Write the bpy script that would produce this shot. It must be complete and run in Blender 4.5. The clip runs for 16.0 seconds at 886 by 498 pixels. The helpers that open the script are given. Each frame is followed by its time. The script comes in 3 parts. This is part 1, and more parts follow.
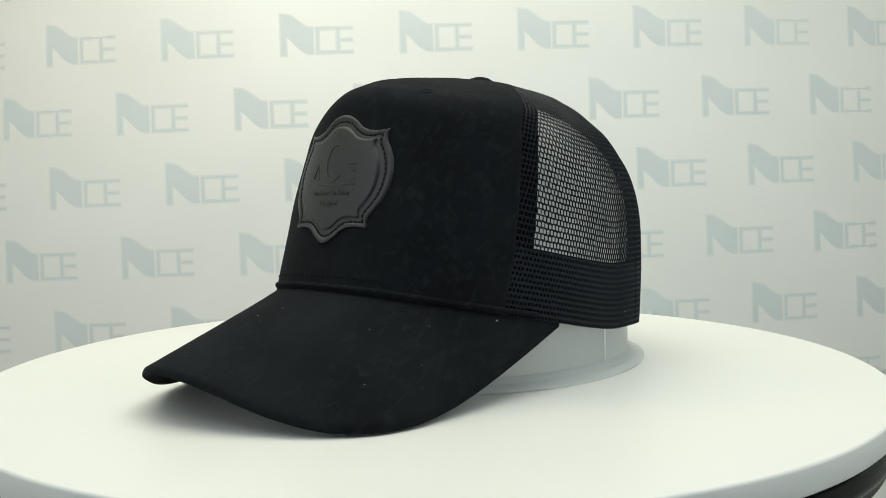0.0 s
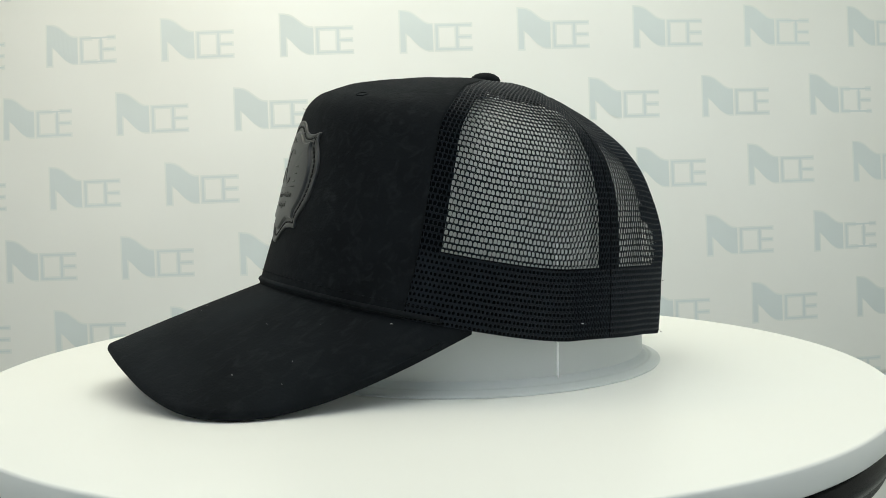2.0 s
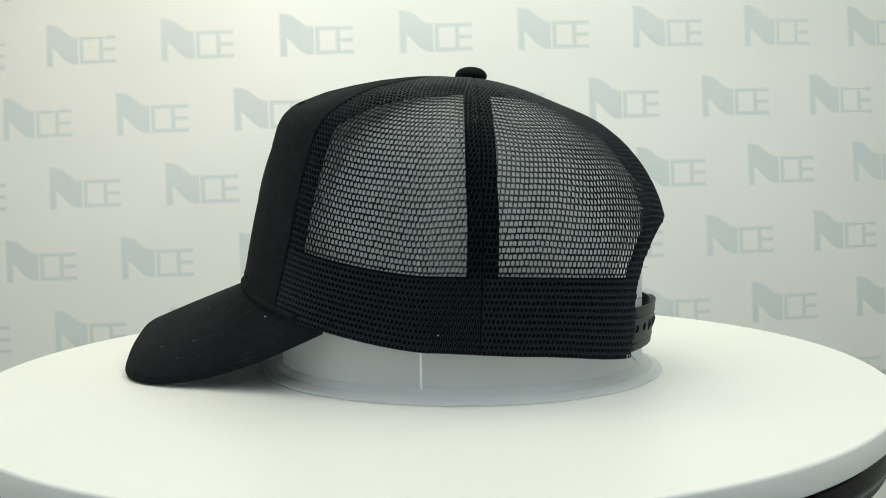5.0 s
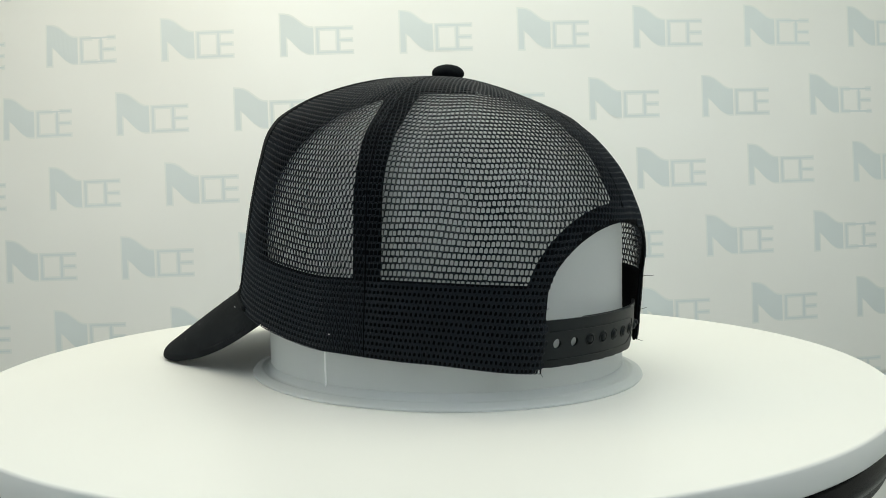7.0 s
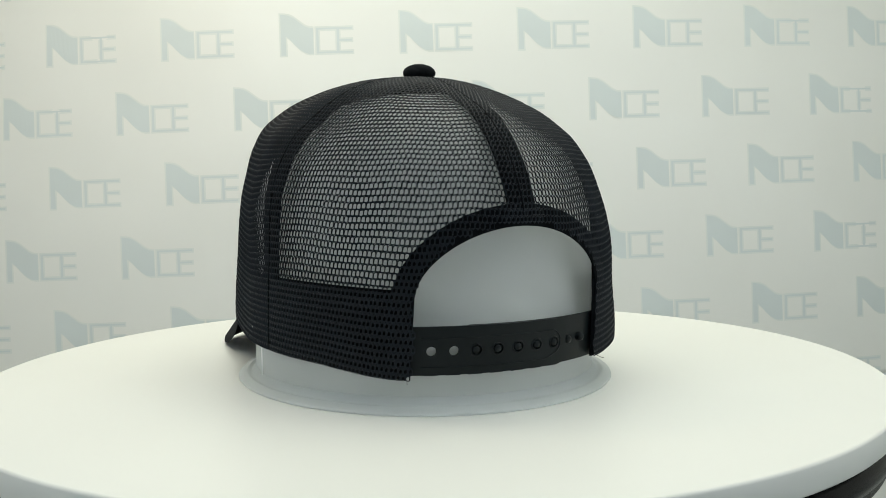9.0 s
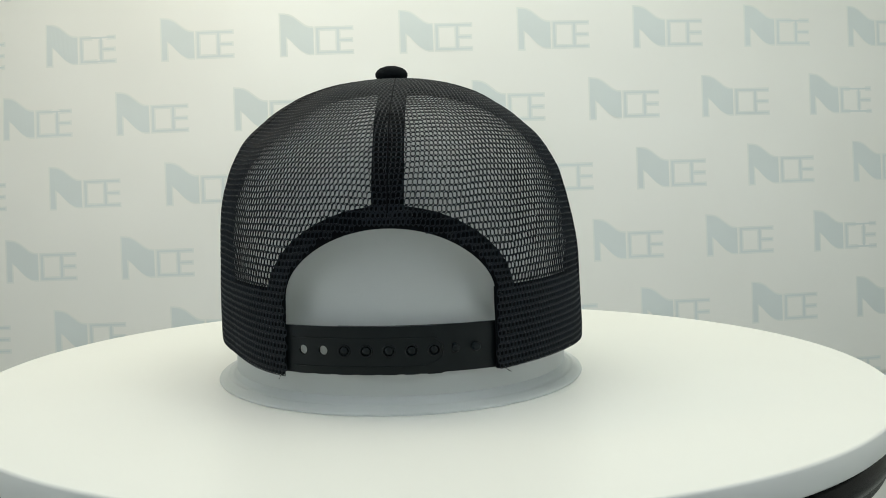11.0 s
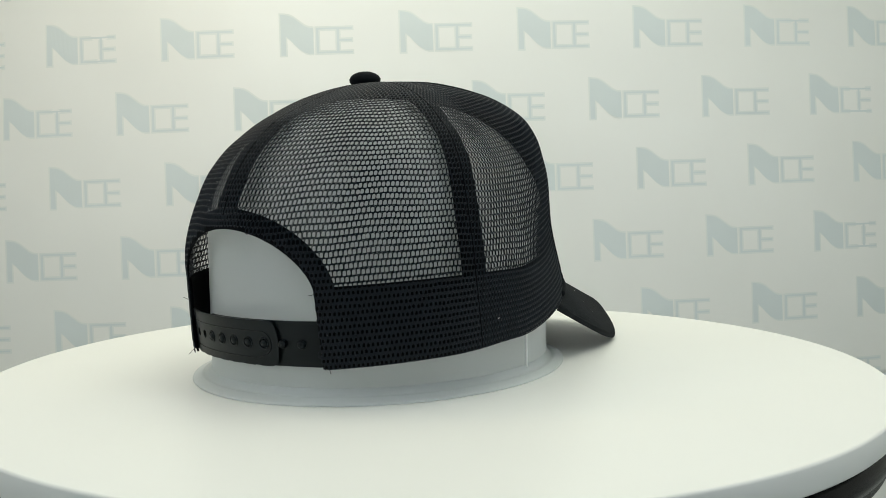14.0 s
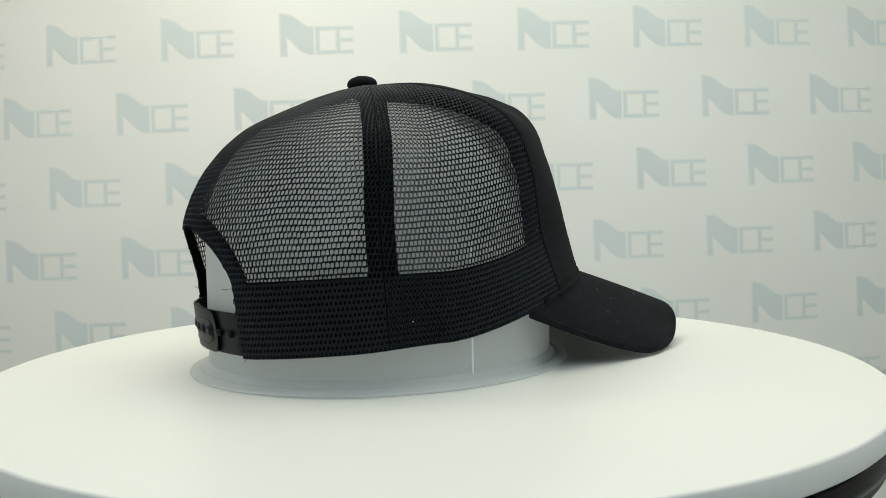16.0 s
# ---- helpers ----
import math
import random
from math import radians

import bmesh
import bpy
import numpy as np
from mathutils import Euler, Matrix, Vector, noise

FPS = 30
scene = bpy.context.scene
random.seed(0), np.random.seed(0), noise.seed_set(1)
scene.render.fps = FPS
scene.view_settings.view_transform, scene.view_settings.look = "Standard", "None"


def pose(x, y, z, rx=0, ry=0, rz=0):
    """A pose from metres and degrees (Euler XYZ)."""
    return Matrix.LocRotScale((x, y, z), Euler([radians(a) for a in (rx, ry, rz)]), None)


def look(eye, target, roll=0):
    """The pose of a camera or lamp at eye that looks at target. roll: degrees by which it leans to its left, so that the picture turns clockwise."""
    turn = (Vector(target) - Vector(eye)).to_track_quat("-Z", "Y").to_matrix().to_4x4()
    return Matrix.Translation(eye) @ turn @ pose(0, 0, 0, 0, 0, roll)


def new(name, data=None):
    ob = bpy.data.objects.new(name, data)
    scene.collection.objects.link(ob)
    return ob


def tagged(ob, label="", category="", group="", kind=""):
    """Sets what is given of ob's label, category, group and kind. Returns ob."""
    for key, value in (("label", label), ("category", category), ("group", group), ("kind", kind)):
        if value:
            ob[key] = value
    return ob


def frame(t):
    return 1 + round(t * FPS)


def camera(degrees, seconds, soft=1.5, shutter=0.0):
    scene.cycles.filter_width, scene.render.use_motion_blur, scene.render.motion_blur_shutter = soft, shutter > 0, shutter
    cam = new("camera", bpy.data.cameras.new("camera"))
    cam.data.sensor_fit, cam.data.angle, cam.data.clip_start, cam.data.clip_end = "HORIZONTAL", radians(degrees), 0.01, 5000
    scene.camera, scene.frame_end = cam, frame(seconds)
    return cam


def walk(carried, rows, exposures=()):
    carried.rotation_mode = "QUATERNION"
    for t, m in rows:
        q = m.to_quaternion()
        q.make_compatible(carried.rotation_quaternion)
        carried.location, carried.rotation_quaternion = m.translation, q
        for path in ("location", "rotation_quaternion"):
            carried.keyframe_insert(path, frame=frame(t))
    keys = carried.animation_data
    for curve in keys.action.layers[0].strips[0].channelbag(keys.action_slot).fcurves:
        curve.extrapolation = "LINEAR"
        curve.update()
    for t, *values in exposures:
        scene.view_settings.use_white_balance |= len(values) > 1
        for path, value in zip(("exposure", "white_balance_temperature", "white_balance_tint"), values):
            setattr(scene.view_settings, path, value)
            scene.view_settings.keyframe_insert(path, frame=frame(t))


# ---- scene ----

SECONDS = 16.0
CAP_YAW, TURN_RATE, CAP_SIDE = -131.5, 12.68, 0.013

cam = camera(57.19, SECONDS, soft=0.5)
EYE = Vector((0.0, -0.44, 0.0838))
LOOK_YAW, LOOK_DOWN = radians(1.156), radians(3.156)
AHEAD = Vector((math.sin(LOOK_YAW) * math.cos(LOOK_DOWN), math.cos(LOOK_YAW) * math.cos(LOOK_DOWN), -math.sin(LOOK_DOWN)))
CAM_POSE = look(EYE, EYE + AHEAD, -0.979)
walk(cam, [(0.0, CAM_POSE), (SECONDS, CAM_POSE)], [(0.0, 0.03), (4.0, 0.05), (9.0, -0.03), (12.0, -0.09), (SECONDS, -0.07)])

# ---- light: a photo box, lit from a wide panel overhead ----
world = bpy.data.worlds.new("world")
scene.world = world
world.use_nodes = True
world.node_tree.nodes["Background"].inputs[0].default_value = (0.835, 0.90, 0.92, 1)
world.node_tree.nodes["Background"].inputs[1].default_value = 1.62


def area_lamp(name, eye, target, w, h, watts, colour):
    data = bpy.data.lights.new(name, "AREA")
    data.shape, data.size, data.size_y, data.energy, data.color = "RECTANGLE", w, h, watts, colour
    ob = new(name, data)
    ob.matrix_world = look(eye, target)
    return ob


area_lamp("overhead_panel", (0.10, 0.09, 0.78), (0.12, 0.14, 0), 0.85, 0.62, 4.9, (0.99, 1.0, 0.87))
area_lamp("warm_strip", (-0.42, 0.08, 0.62), (-0.15, 0.50, 0.20), 0.10, 0.40, 1.1, (1.0, 0.87, 0.66))


# ---- materials ----
def material(name, colour, rough=0.6, vary=0.12, scale=40.0, fine=400.0, bump=0.15, metal=0.0, spec=0.5, sheen=0.0, transmit=0.0, depth=0.001, kind="NOISE", tint=None):
    m = bpy.data.materials.new(name)
    m.use_nodes = True
    nt = m.node_tree
    bsdf = nt.nodes["Principled BSDF"]
    coord = nt.nodes.new("ShaderNodeTexCoord")
    broad = nt.nodes.new("ShaderNodeTexNoise")
    broad.inputs["Scale"].default_value, broad.inputs["Detail"].default_value = scale, 5
    grain = nt.nodes.new("ShaderNodeTexNoise" if kind == "NOISE" else "ShaderNodeTexVoronoi")
    grain.inputs["Scale"].default_value = fine
    for n in (broad, grain):
        nt.links.new(coord.outputs["Object"], n.inputs["Vector"])
    ramp = nt.nodes.new("ShaderNodeMix")
    ramp.data_type = "RGBA"
    lo = [max(0.0, c * (1 - vary)) for c in colour]
    hi = [min(1.0, c * (1 + vary)) for c in (tint or colour)]
    ramp.inputs["A"].default_value, ramp.inputs["B"].default_value = (*lo, 1), (*hi, 1)
    nt.links.new(broad.outputs[0], ramp.inputs["Factor"])
    nt.links.new(ramp.outputs["Result"], bsdf.inputs["Base Color"])
    if bump:
        b = nt.nodes.new("ShaderNodeBump")
        b.inputs["Strength"].default_value, b.inputs["Distance"].default_value = bump, depth
        nt.links.new(grain.outputs[0], b.inputs["Height"])
        nt.links.new(b.outputs[0], bsdf.inputs["Normal"])
    bsdf.inputs["Roughness"].default_value = rough
    bsdf.inputs["Metallic"].default_value = metal
    bsdf.inputs["Specular IOR Level"].default_value = spec
    bsdf.inputs["Sheen Weight"].default_value = sheen
    bsdf.inputs["Transmission Weight"].default_value = transmit
    return m




def suede():
    """Short nap brushed in patches: soft clouds, finer streaks, and a faint pale fuzz."""
    m = material("black_suede", (0.0020, 0.0027, 0.0032), 0.95, 0.5, 22, 900, 0.55, spec=0.05, sheen=0.015, depth=0.0005, tint=(0.0100, 0.0120, 0.0136))
    nt = m.node_tree
    bsdf, coord = nt.nodes["Principled BSDF"], nt.nodes["Texture Coordinate"]
    stretch, streak = nt.nodes.new("ShaderNodeMapping"), nt.nodes.new("ShaderNodeTexNoise")
    stretch.inputs["Scale"].default_value = (90, 240, 160)
    streak.inputs["Scale"].default_value, streak.inputs["Detail"].default_value, streak.inputs["Distortion"].default_value = 1.0, 6, 1.2
    nt.links.new(coord.outputs["Object"], stretch.inputs["Vector"])
    nt.links.new(stretch.outputs[0], streak.inputs["Vector"])
    ramp = nt.nodes.new("ShaderNodeMapRange")
    ramp.inputs["From Min"].default_value, ramp.inputs["From Max"].default_value = 0.50, 0.78
    nt.links.new(streak.outputs[0], ramp.inputs["Value"])
    mix = nt.nodes.new("ShaderNodeMix")
    mix.data_type = "RGBA"
    mix.inputs["B"].default_value = (0.0150, 0.0170, 0.0185, 1)
    nt.links.new(ramp.outputs[0], mix.inputs["Factor"])
    nt.links.new(bsdf.inputs["Base Color"].links[0].from_socket, mix.inputs["A"])
    nt.links.new(mix.outputs["Result"], bsdf.inputs["Base Color"])
    return m


SUEDE = suede()
NET = material("black_net_yarn", (0.0048, 0.0082, 0.0125), 0.42, 0.4, 120, 1500, 0.2, spec=0.20, depth=0.0002)
TAPE = material("black_cotton_tape", (0.003, 0.004, 0.0052), 0.9, 0.35, 150, 1100, 0.4, spec=0.08, depth=0.0005)
THREAD = material("black_thread", (0.005, 0.006, 0.007), 0.7, 0.3, 200, 1500, 0.2, spec=0.3, depth=0.0002)
LEATHER = material("grey_black_leather", (0.0150, 0.0172, 0.0178), 0.36, 0.18, 90, 1300, 0.12, spec=0.42, depth=0.0002)
EMBOSS = material("embossed_leather", (0.010, 0.012, 0.012), 0.38, 0.1, 90, 1300, 0.08, spec=0.5, depth=0.0002)
PLASTIC = material("black_snap_plastic", (0.0050, 0.0080, 0.0092), 0.42, 0.15, 90, 900, 0.06, spec=0.16, depth=0.0002)
LINT = material("pale_lint", (0.55, 0.55, 0.52), 0.9, 0.1)
PLATTER = material("white_platter", (0.735, 0.74, 0.695), 0.38, 0.03, 9, 300, 0.02, spec=0.35, depth=0.0002)
BASE = material("black_turntable_base", (0.003, 0.0036, 0.004), 0.25, 0.2, 30, 400, 0.03, spec=0.06, depth=0.0002)
TABLE = material("grey_table_top", (0.34, 0.36, 0.35), 0.6, 0.1, 6, 120, 0.1, depth=0.0004)
VINYL = material("white_vinyl_sheet", (0.79, 0.80, 0.765), 0.45, 0.085, 3.2, 7, 0.5, spec=0.3, depth=0.008, tint=(0.80, 0.815, 0.80))
PRINT = material("pale_blue_grey_print", (0.63, 0.69, 0.695), 0.5, 0.07, 14, 7, 0.5, spec=0.3, depth=0.008)
PRINT_EDGE = material("pale_print_fringe", (0.71, 0.75, 0.73), 0.5, 0.05, 14, 7, 0.5, spec=0.3, depth=0.008)
UNSEEN_WALL = material("unseen_wall_blue_grey", (0.10, 0.13, 0.18), 0.8, 0.1, 5, 200, 0.1, depth=0.0005)
TENT = material("white_tent_cloth", (0.78, 0.79, 0.77), 0.9, 0.05, 5, 200, 0.1, depth=0.0005)


def milky_plastic():
    m = material("milky_plastic", (0.90, 0.915, 0.915), 0.30, 0.03, 20, 300, 0.02, spec=0.45, depth=0.0003)
    nt = m.node_tree
    bsdf, out = nt.nodes["Principled BSDF"], nt.nodes["Material Output"]
    clear, mix = nt.nodes.new("ShaderNodeBsdfTransparent"), nt.nodes.new("ShaderNodeMixShader")
    soft, both = nt.nodes.new("ShaderNodeBsdfTranslucent"), nt.nodes.new("ShaderNodeMixShader")
    soft.inputs[0].default_value = (0.95, 0.965, 0.96, 1)
    clear.inputs[0].default_value = (0.96, 0.98, 0.985, 1)
    both.inputs[0].default_value, mix.inputs[0].default_value = 0.58, 0.39
    nt.links.new(bsdf.outputs[0], both.inputs[1])
    nt.links.new(soft.outputs[0], both.inputs[2])
    nt.links.new(both.outputs[0], mix.inputs[1])
    nt.links.new(clear.outputs[0], mix.inputs[2])
    nt.links.new(mix.outputs[0], out.inputs[0])
    return m


MILKY = milky_plastic()
RIB = material("pale_rib_plastic", (0.90, 0.91, 0.90), 0.3, 0.03, 20, 300, 0.02, depth=0.0003)


# ---- mesh helpers ----
def link_mesh(name, verts, faces, mat, parent=None, label="", smooth=True):
    me = bpy.data.meshes.new(name)
    me.from_pydata([tuple(map(float, v)) for v in verts], [], [tuple(map(int, f)) for f in faces])
    me.update()
    if smooth:
        me.polygons.foreach_set("use_smooth", [True] * len(me.polygons))
    me.materials.append(mat)
    ob = new(name, me)
    ob.parent = parent
    if label:
        ob["label"] = label
    return ob


def part(name, bm, mat, parent, label="", smooth=True):
    me = bpy.data.meshes.new(name)
    bmesh.ops.recalc_face_normals(bm, faces=bm.faces[:])
    bm.to_mesh(me)
    bm.free()
    if smooth:
        me.polygons.foreach_set("use_smooth", [True] * len(me.polygons))
    me.materials.append(mat)
    ob = new(name, me)
    ob.parent = parent
    if label:
        ob["label"] = label
    return ob


def grid_faces(nu, nv, closed=False):
    i = np.arange(nu if closed else nu - 1)[:, None]
    j = np.arange(nv - 1)[None, :]
    k = (i + 1) % nu
    return np.stack([i * nv + j, k * nv + j, k * nv + j + 1, i * nv + j + 1], -1).reshape(-1, 4)


def sheet(outer, inner):
    """A closed shell from two grids of points (nu, nv, 3)."""
    nu, nv = outer.shape[:2]
    n = nu * nv
    f = grid_faces(nu, nv)
    faces = [*f, *(f[:, ::-1] + n)]
    rim = [i * nv for i in range(nu)] + [(nu - 1) * nv + j for j in range(1, nv)] + [i * nv + nv - 1 for i in range(nu - 2, -1, -1)] + [j for j in range(nv - 2, 0, -1)]
    for a, b in zip(rim, rim[1:] + rim[:1]):
        faces.append((b, a, a + n, b + n))
    return np.concatenate([outer.reshape(-1, 3), inner.reshape(-1, 3)]), faces


def tube(points, r, sides=8, closed=False):
    pts = [Vector(q) for q in points]
    n = len(pts)
    verts, faces = [], []
    for i, q in enumerate(pts):
        d = (pts[(i + 1) % n] - pts[i - 1]) if closed else (pts[min(i + 1, n - 1)] - pts[max(i - 1, 0)])
        d.normalize()
        side = d.cross(Vector((0.13, 0.21, 0.97))).normalized()
        up = side.cross(d)
        verts += [q + (side * math.cos(a) + up * math.sin(a)) * r for a in [2 * math.pi * k / sides for k in range(sides)]]
    for i in range(n if closed else n - 1):
        k = (i + 1) % n
        faces += [(i * sides + j, i * sides + (j + 1) % sides, k * sides + (j + 1) % sides, k * sides + j) for j in range(sides)]
    if not closed:
        faces += [tuple(range(sides))[::-1], tuple(range((n - 1) * sides, n * sides))]
    return verts, faces


def lathe(profile, n=128, ax=1.0, ay=1.0, centre=(0, 0)):
    """Turned solid from (radius, height) pairs; ax, ay stretch it to an oval."""
    a = np.linspace(0, 2 * np.pi, n, endpoint=False)
    p = np.array(profile, float)
    v = np.stack([centre[0] + ax * np.cos(a)[:, None] * p[None, :, 0], centre[1] + ay * np.sin(a)[:, None] * p[None, :, 0], np.broadcast_to(p[None, :, 1], (n, len(p)))], -1)
    return v.reshape(-1, 3), [tuple(f) for f in grid_faces(n, len(p), True)]


def joined(pieces):
    verts, faces = [], []
    for v, f in pieces:
        k = len(verts)
        verts += [tuple(q) for q in v]
        faces += [tuple(i + k for i in face) for face in f]
    return verts, faces


def thing(name, label, category, group="", kind=""):
    return tagged(new(name), label, category, group, kind)


# ---- backdrop: a bowed vinyl sheet with a repeated faint print ----
B_YAW, B_TILT, B_ROLL, B_BOW = 0.02857, -0.04198, 0.01909, 0.10552


def backdrop_point(u, v, off=0.0):
    cr, sr = math.cos(B_ROLL), math.sin(B_ROLL)
    u, v = cr * u - sr * v, sr * u + cr * v
    fold = 0.0012 * math.sin(9 * u + 3 * v) + 0.0009 * math.sin(15 * v - 7 * u + 1.0)
    for a, b, c, slope in ((-0.80, 0.60, 0.560, 0.30), (0.95, 0.30, 0.600, 0.12)):
        d = a * u + b * v - c
        fold += slope * 0.5 * (d + math.sqrt(d * d + 0.006))
    return Vector((math.cos(B_YAW) * u, 0.55 + B_BOW * u * u - v * math.tan(B_TILT) + math.sin(B_YAW) * u + fold - off, v))


def build_backdrop():
    us, vs = np.linspace(-0.80, 0.80, 193), np.linspace(-0.1585, 0.72, 121)
    front = np.array([[backdrop_point(u, v) for v in vs] for u in us])
    v, f = sheet(front, front + np.array([0, 0.002, 0]))
    return tagged(link_mesh("backdrop", v, f, VINYL), "white vinyl backdrop sheet with repeated pale print", "backdrop", kind="structure")


backdrop = build_backdrop()


def print_mark(u0, v0):
    """A waving flag on a pole beside a bracket and short bars, lying on the sheet."""
    w = 0.0877 / 127
    top = [(0, 0), (8, 0.5), (16, 2), (25, 6.5), (34, 14), (43, 21), (50, 24), (58, 25)]
    low = [(58, 72), (50, 72), (43, 70), (34, 64), (25, 55), (17, 46), (10.5, 41), (0, 41)]
    for name, mat, grow, off in (("printed_fringe", PRINT_EDGE, 1.7, 0.00012), ("printed_mark", PRINT, -0.9, 0.00024)):
        verts, faces = [], []

        def poly(pts):
            k = len(verts)
            verts.extend(backdrop_point(u0 + x * w, v0 - y * w, off) for x, y in pts)
            faces.append(tuple(range(k, k + len(pts))))

        g = grow
        up = [(top[0][0] - g, top[0][1] - g)] + [(x + 0.5 * g, y - g) for x, y in top[1:]]
        dn = [(x + 0.5 * g if i < 7 else x - g, y + g) for i, (x, y) in enumerate(low)]
        for (p, q), (e, f) in zip(zip(up, up[1:]), zip(dn[::-1], dn[::-1][1:])):
            poly([p, e, f, q])
        for x0, x1, y0, y1 in ((0, 10.5, 41 + 2 * g, 74), (62, 68, 25, 72), (68 + 2 * g, 127, 25, 30), (68 + 2 * g, 127, 67, 72), (98, 104, 30 + 2 * g, 67 - 2 * g), (104 + 2 * g, 126, 46, 51)):
            poly([(x0 - g, y0 - g), (x0 - g, y1 + g), (x1 + g, y1 + g), (x1 + g, y0 - g)])
        link_mesh(name, verts, faces, mat, backdrop, smooth=False)


for r in range(-1, 5):
    for c in range(-2, 10):
        print_mark(-0.45718 + 0.14499 * c + (r % 2) * 0.08683 - 0.00026 * r, 0.32025 - 0.08758 * r)
for c in (-2, -1, 0, 6, 7, 8):
    print_mark(-0.45718 + 0.14499 * c + 0.08683, 0.32025 - 0.08758 * 5)


def slab(name, label, category, x0, x1, y0, y1, z0, z1, mat):
    bm = bmesh.new()
    bmesh.ops.create_cube(bm, size=1, matrix=Matrix.Translation(((x0 + x1) / 2, (y0 + y1) / 2, (z0 + z1) / 2)) @ Matrix.Diagonal((x1 - x0, y1 - y0, z1 - z0, 1)))
    return tagged(part(name, bm, mat, None, smooth=False), label, category, kind="structure")


slab("floor", "grey table top under the turntable", "table top", -0.9, 0.9, -0.95, 0.80, -0.185, -0.160, TABLE)
slab("wall_west", "white cloth side wall of the photo box", "wall", -0.83, -0.81, -0.3, 0.85, -0.159, 0.80, TENT)
slab("wall_east", "white cloth side wall of the photo box", "wall", 0.81, 0.83, -0.3, 0.85, -0.159, 0.80, TENT)
# Unseen wall added behind the camera: cuts front light, tints reflections blue.
slab("added_wall_south", "unseen dim blue-grey wall added behind the camera to cut front light", "wall", -0.9, 0.9, -0.93, -0.90, -0.159, 0.84, UNSEEN_WALL)
slab("ceiling", "white cloth roof of the photo box", "ceiling", -0.83, 0.83, -0.3, 0.85, 0.82, 0.84, TENT)


# ---- turntable ----
def build_turntable():
    t = thing("turntable", "round white display turntable on a black base", "turntable")
    R, h = 0.2252, 0.0105
    edge = [(R - 0.0012 + 0.0012 * math.sin(a), -0.0012 + 0.0012 * math.cos(a)) for a in np.linspace(0, math.pi / 2, 6)]
    v, f = lathe([(0.0001, 0), (0.08, 0), (0.16, 0), (0.21, 0), *edge, (R, -h + 0.001), (R - 0.001, -h), (0.0001, -h)], 256)
    platter = link_mesh("platter", v, f, PLATTER, t, "white smooth disc")
    v, f = lathe([(0.0001, -h - 0.001), (R - 0.006, -h - 0.001), (R - 0.002, -h - 0.003), (R - 0.001, -0.018), (R - 0.002, -0.021), (R - 0.005, -0.023), (R - 0.004, -0.026), (R - 0.012, -0.034), (R - 0.03, -0.045), (R - 0.06, -0.050), (R - 0.06, -0.150), (R - 0.04, -0.155), (R - 0.04, -0.1598), (0.0001, -0.1598)], 192)
    link_mesh("base", v, f, BASE, t, "glossy black base ring")
    return t, platter


turntable, platter = build_turntable()


# ---- hat stand: an oval dome of milky plastic with a flange ----
def build_stand():
    t = thing("hat_stand", "milky translucent plastic oval dome holding up the cap", "hat stand")
    A, B, C = 0.0928, 0.0828, (-0.0205, 0.0)
    prof = [(1.0, z) for z in np.linspace(0.002, 0.068, 14)]
    prof += [(math.cos(a) ** 0.78, 0.068 + 0.070 * math.sin(a)) for a in np.linspace(0.05, math.pi / 2 - 0.002, 22)]
    outer, f = lathe(prof, 160, A, B, C)
    inner, _ = lathe([(r * 0.986, z - 0.0006) for r, z in prof], 160, A, B, C)
    n = len(outer)
    faces = f + [tuple(i + n for i in q[::-1]) for q in f]
    link_mesh("dome", np.concatenate([outer, inner]), faces, MILKY, t)
    v, f = lathe([(0.985, 0.0003), (1.098, 0.0003), (1.104, 0.0010), (1.100, 0.0018), (1.07, 0.0021), (1.062, 0.0030), (1.045, 0.0032), (1.036, 0.0025), (1.016, 0.0034), (1.000, 0.0060), (0.985, 0.0060), (0.985, 0.0003)], 160, A, B, C)
    link_mesh("flange", v, f, MILKY, t)
    for side in (1, -1):
        y = side * B * math.sqrt(1 - (0.006 / A) ** 2)
        v, f = tube([(-0.022 if side > 0 else -0.011, y, z) for z in np.linspace(0.005, 0.066, 8)], 0.0006, 8)
        link_mesh("mould_line", v, f, RIB, t, "pale moulding rib")
    return t


hat_stand = build_stand()

# ---- trucker cap: millimetres in the cap's own frame, x forward, y to its left ----
XC = -27.0
FRONT = [(92.8, 45.8), (85.3, 72.7), (75.8, 107.7), (70.3, 127), (68.0, 131.5), (65.0, 134.8), (60.4, 138), (44.3, 143.4), (29.7, 146.2), (15, 148), (-2.7, 149), (-15, 149), (-27, 149)]
BACK = [(-117, 14), (-120, 30), (-123.5, 48), (-125.5, 64), (-125, 76), (-121, 89), (-114.5, 100.5), (-104, 112.5), (-90, 124.3), (-74, 133.5), (-62, 139.3), (-47, 144.6), (-38, 147.3), (-27, 149)]
SIDE = [(89.3, 20.5), (89.6, 35), (89.6, 50), (88.5, 70), (86.5, 86), (82, 102), (73.5, 116.5), (58, 130), (43, 138.5), (26, 144.7), (12, 147.8), (0, 149)]
GS = np.linspace(0, 1, 201)
# sag and lift of the cloth, a row every 30 degrees, at the rim and at three levels up to the button
SOFT_LIFT = [[0.0, -0.1, -1.2, -2.2], [1.2, -1.8, -1.1, -2.2], [2.6, -0.0, -0.8, -2.2], [1.0, -0.5, -0.9, -2.2], [0, -2.6, -1.4, -2.2], [-1.8, -1.7, -1.0, -2.2],
             [0, -0.3, -1.1, -2.2], [-0.4, -0.4, -1.2, -2.2], [0, -0.9, -1.2, -2.2], [1.0, -1.1, -0.5, -2.2], [3.2, 1.7, 0.1, -2.2], [1.4, -1.8, -0.6, -2.2]]
LIFT_LEVELS = (0.0, 0.6, 0.8, 1.0)
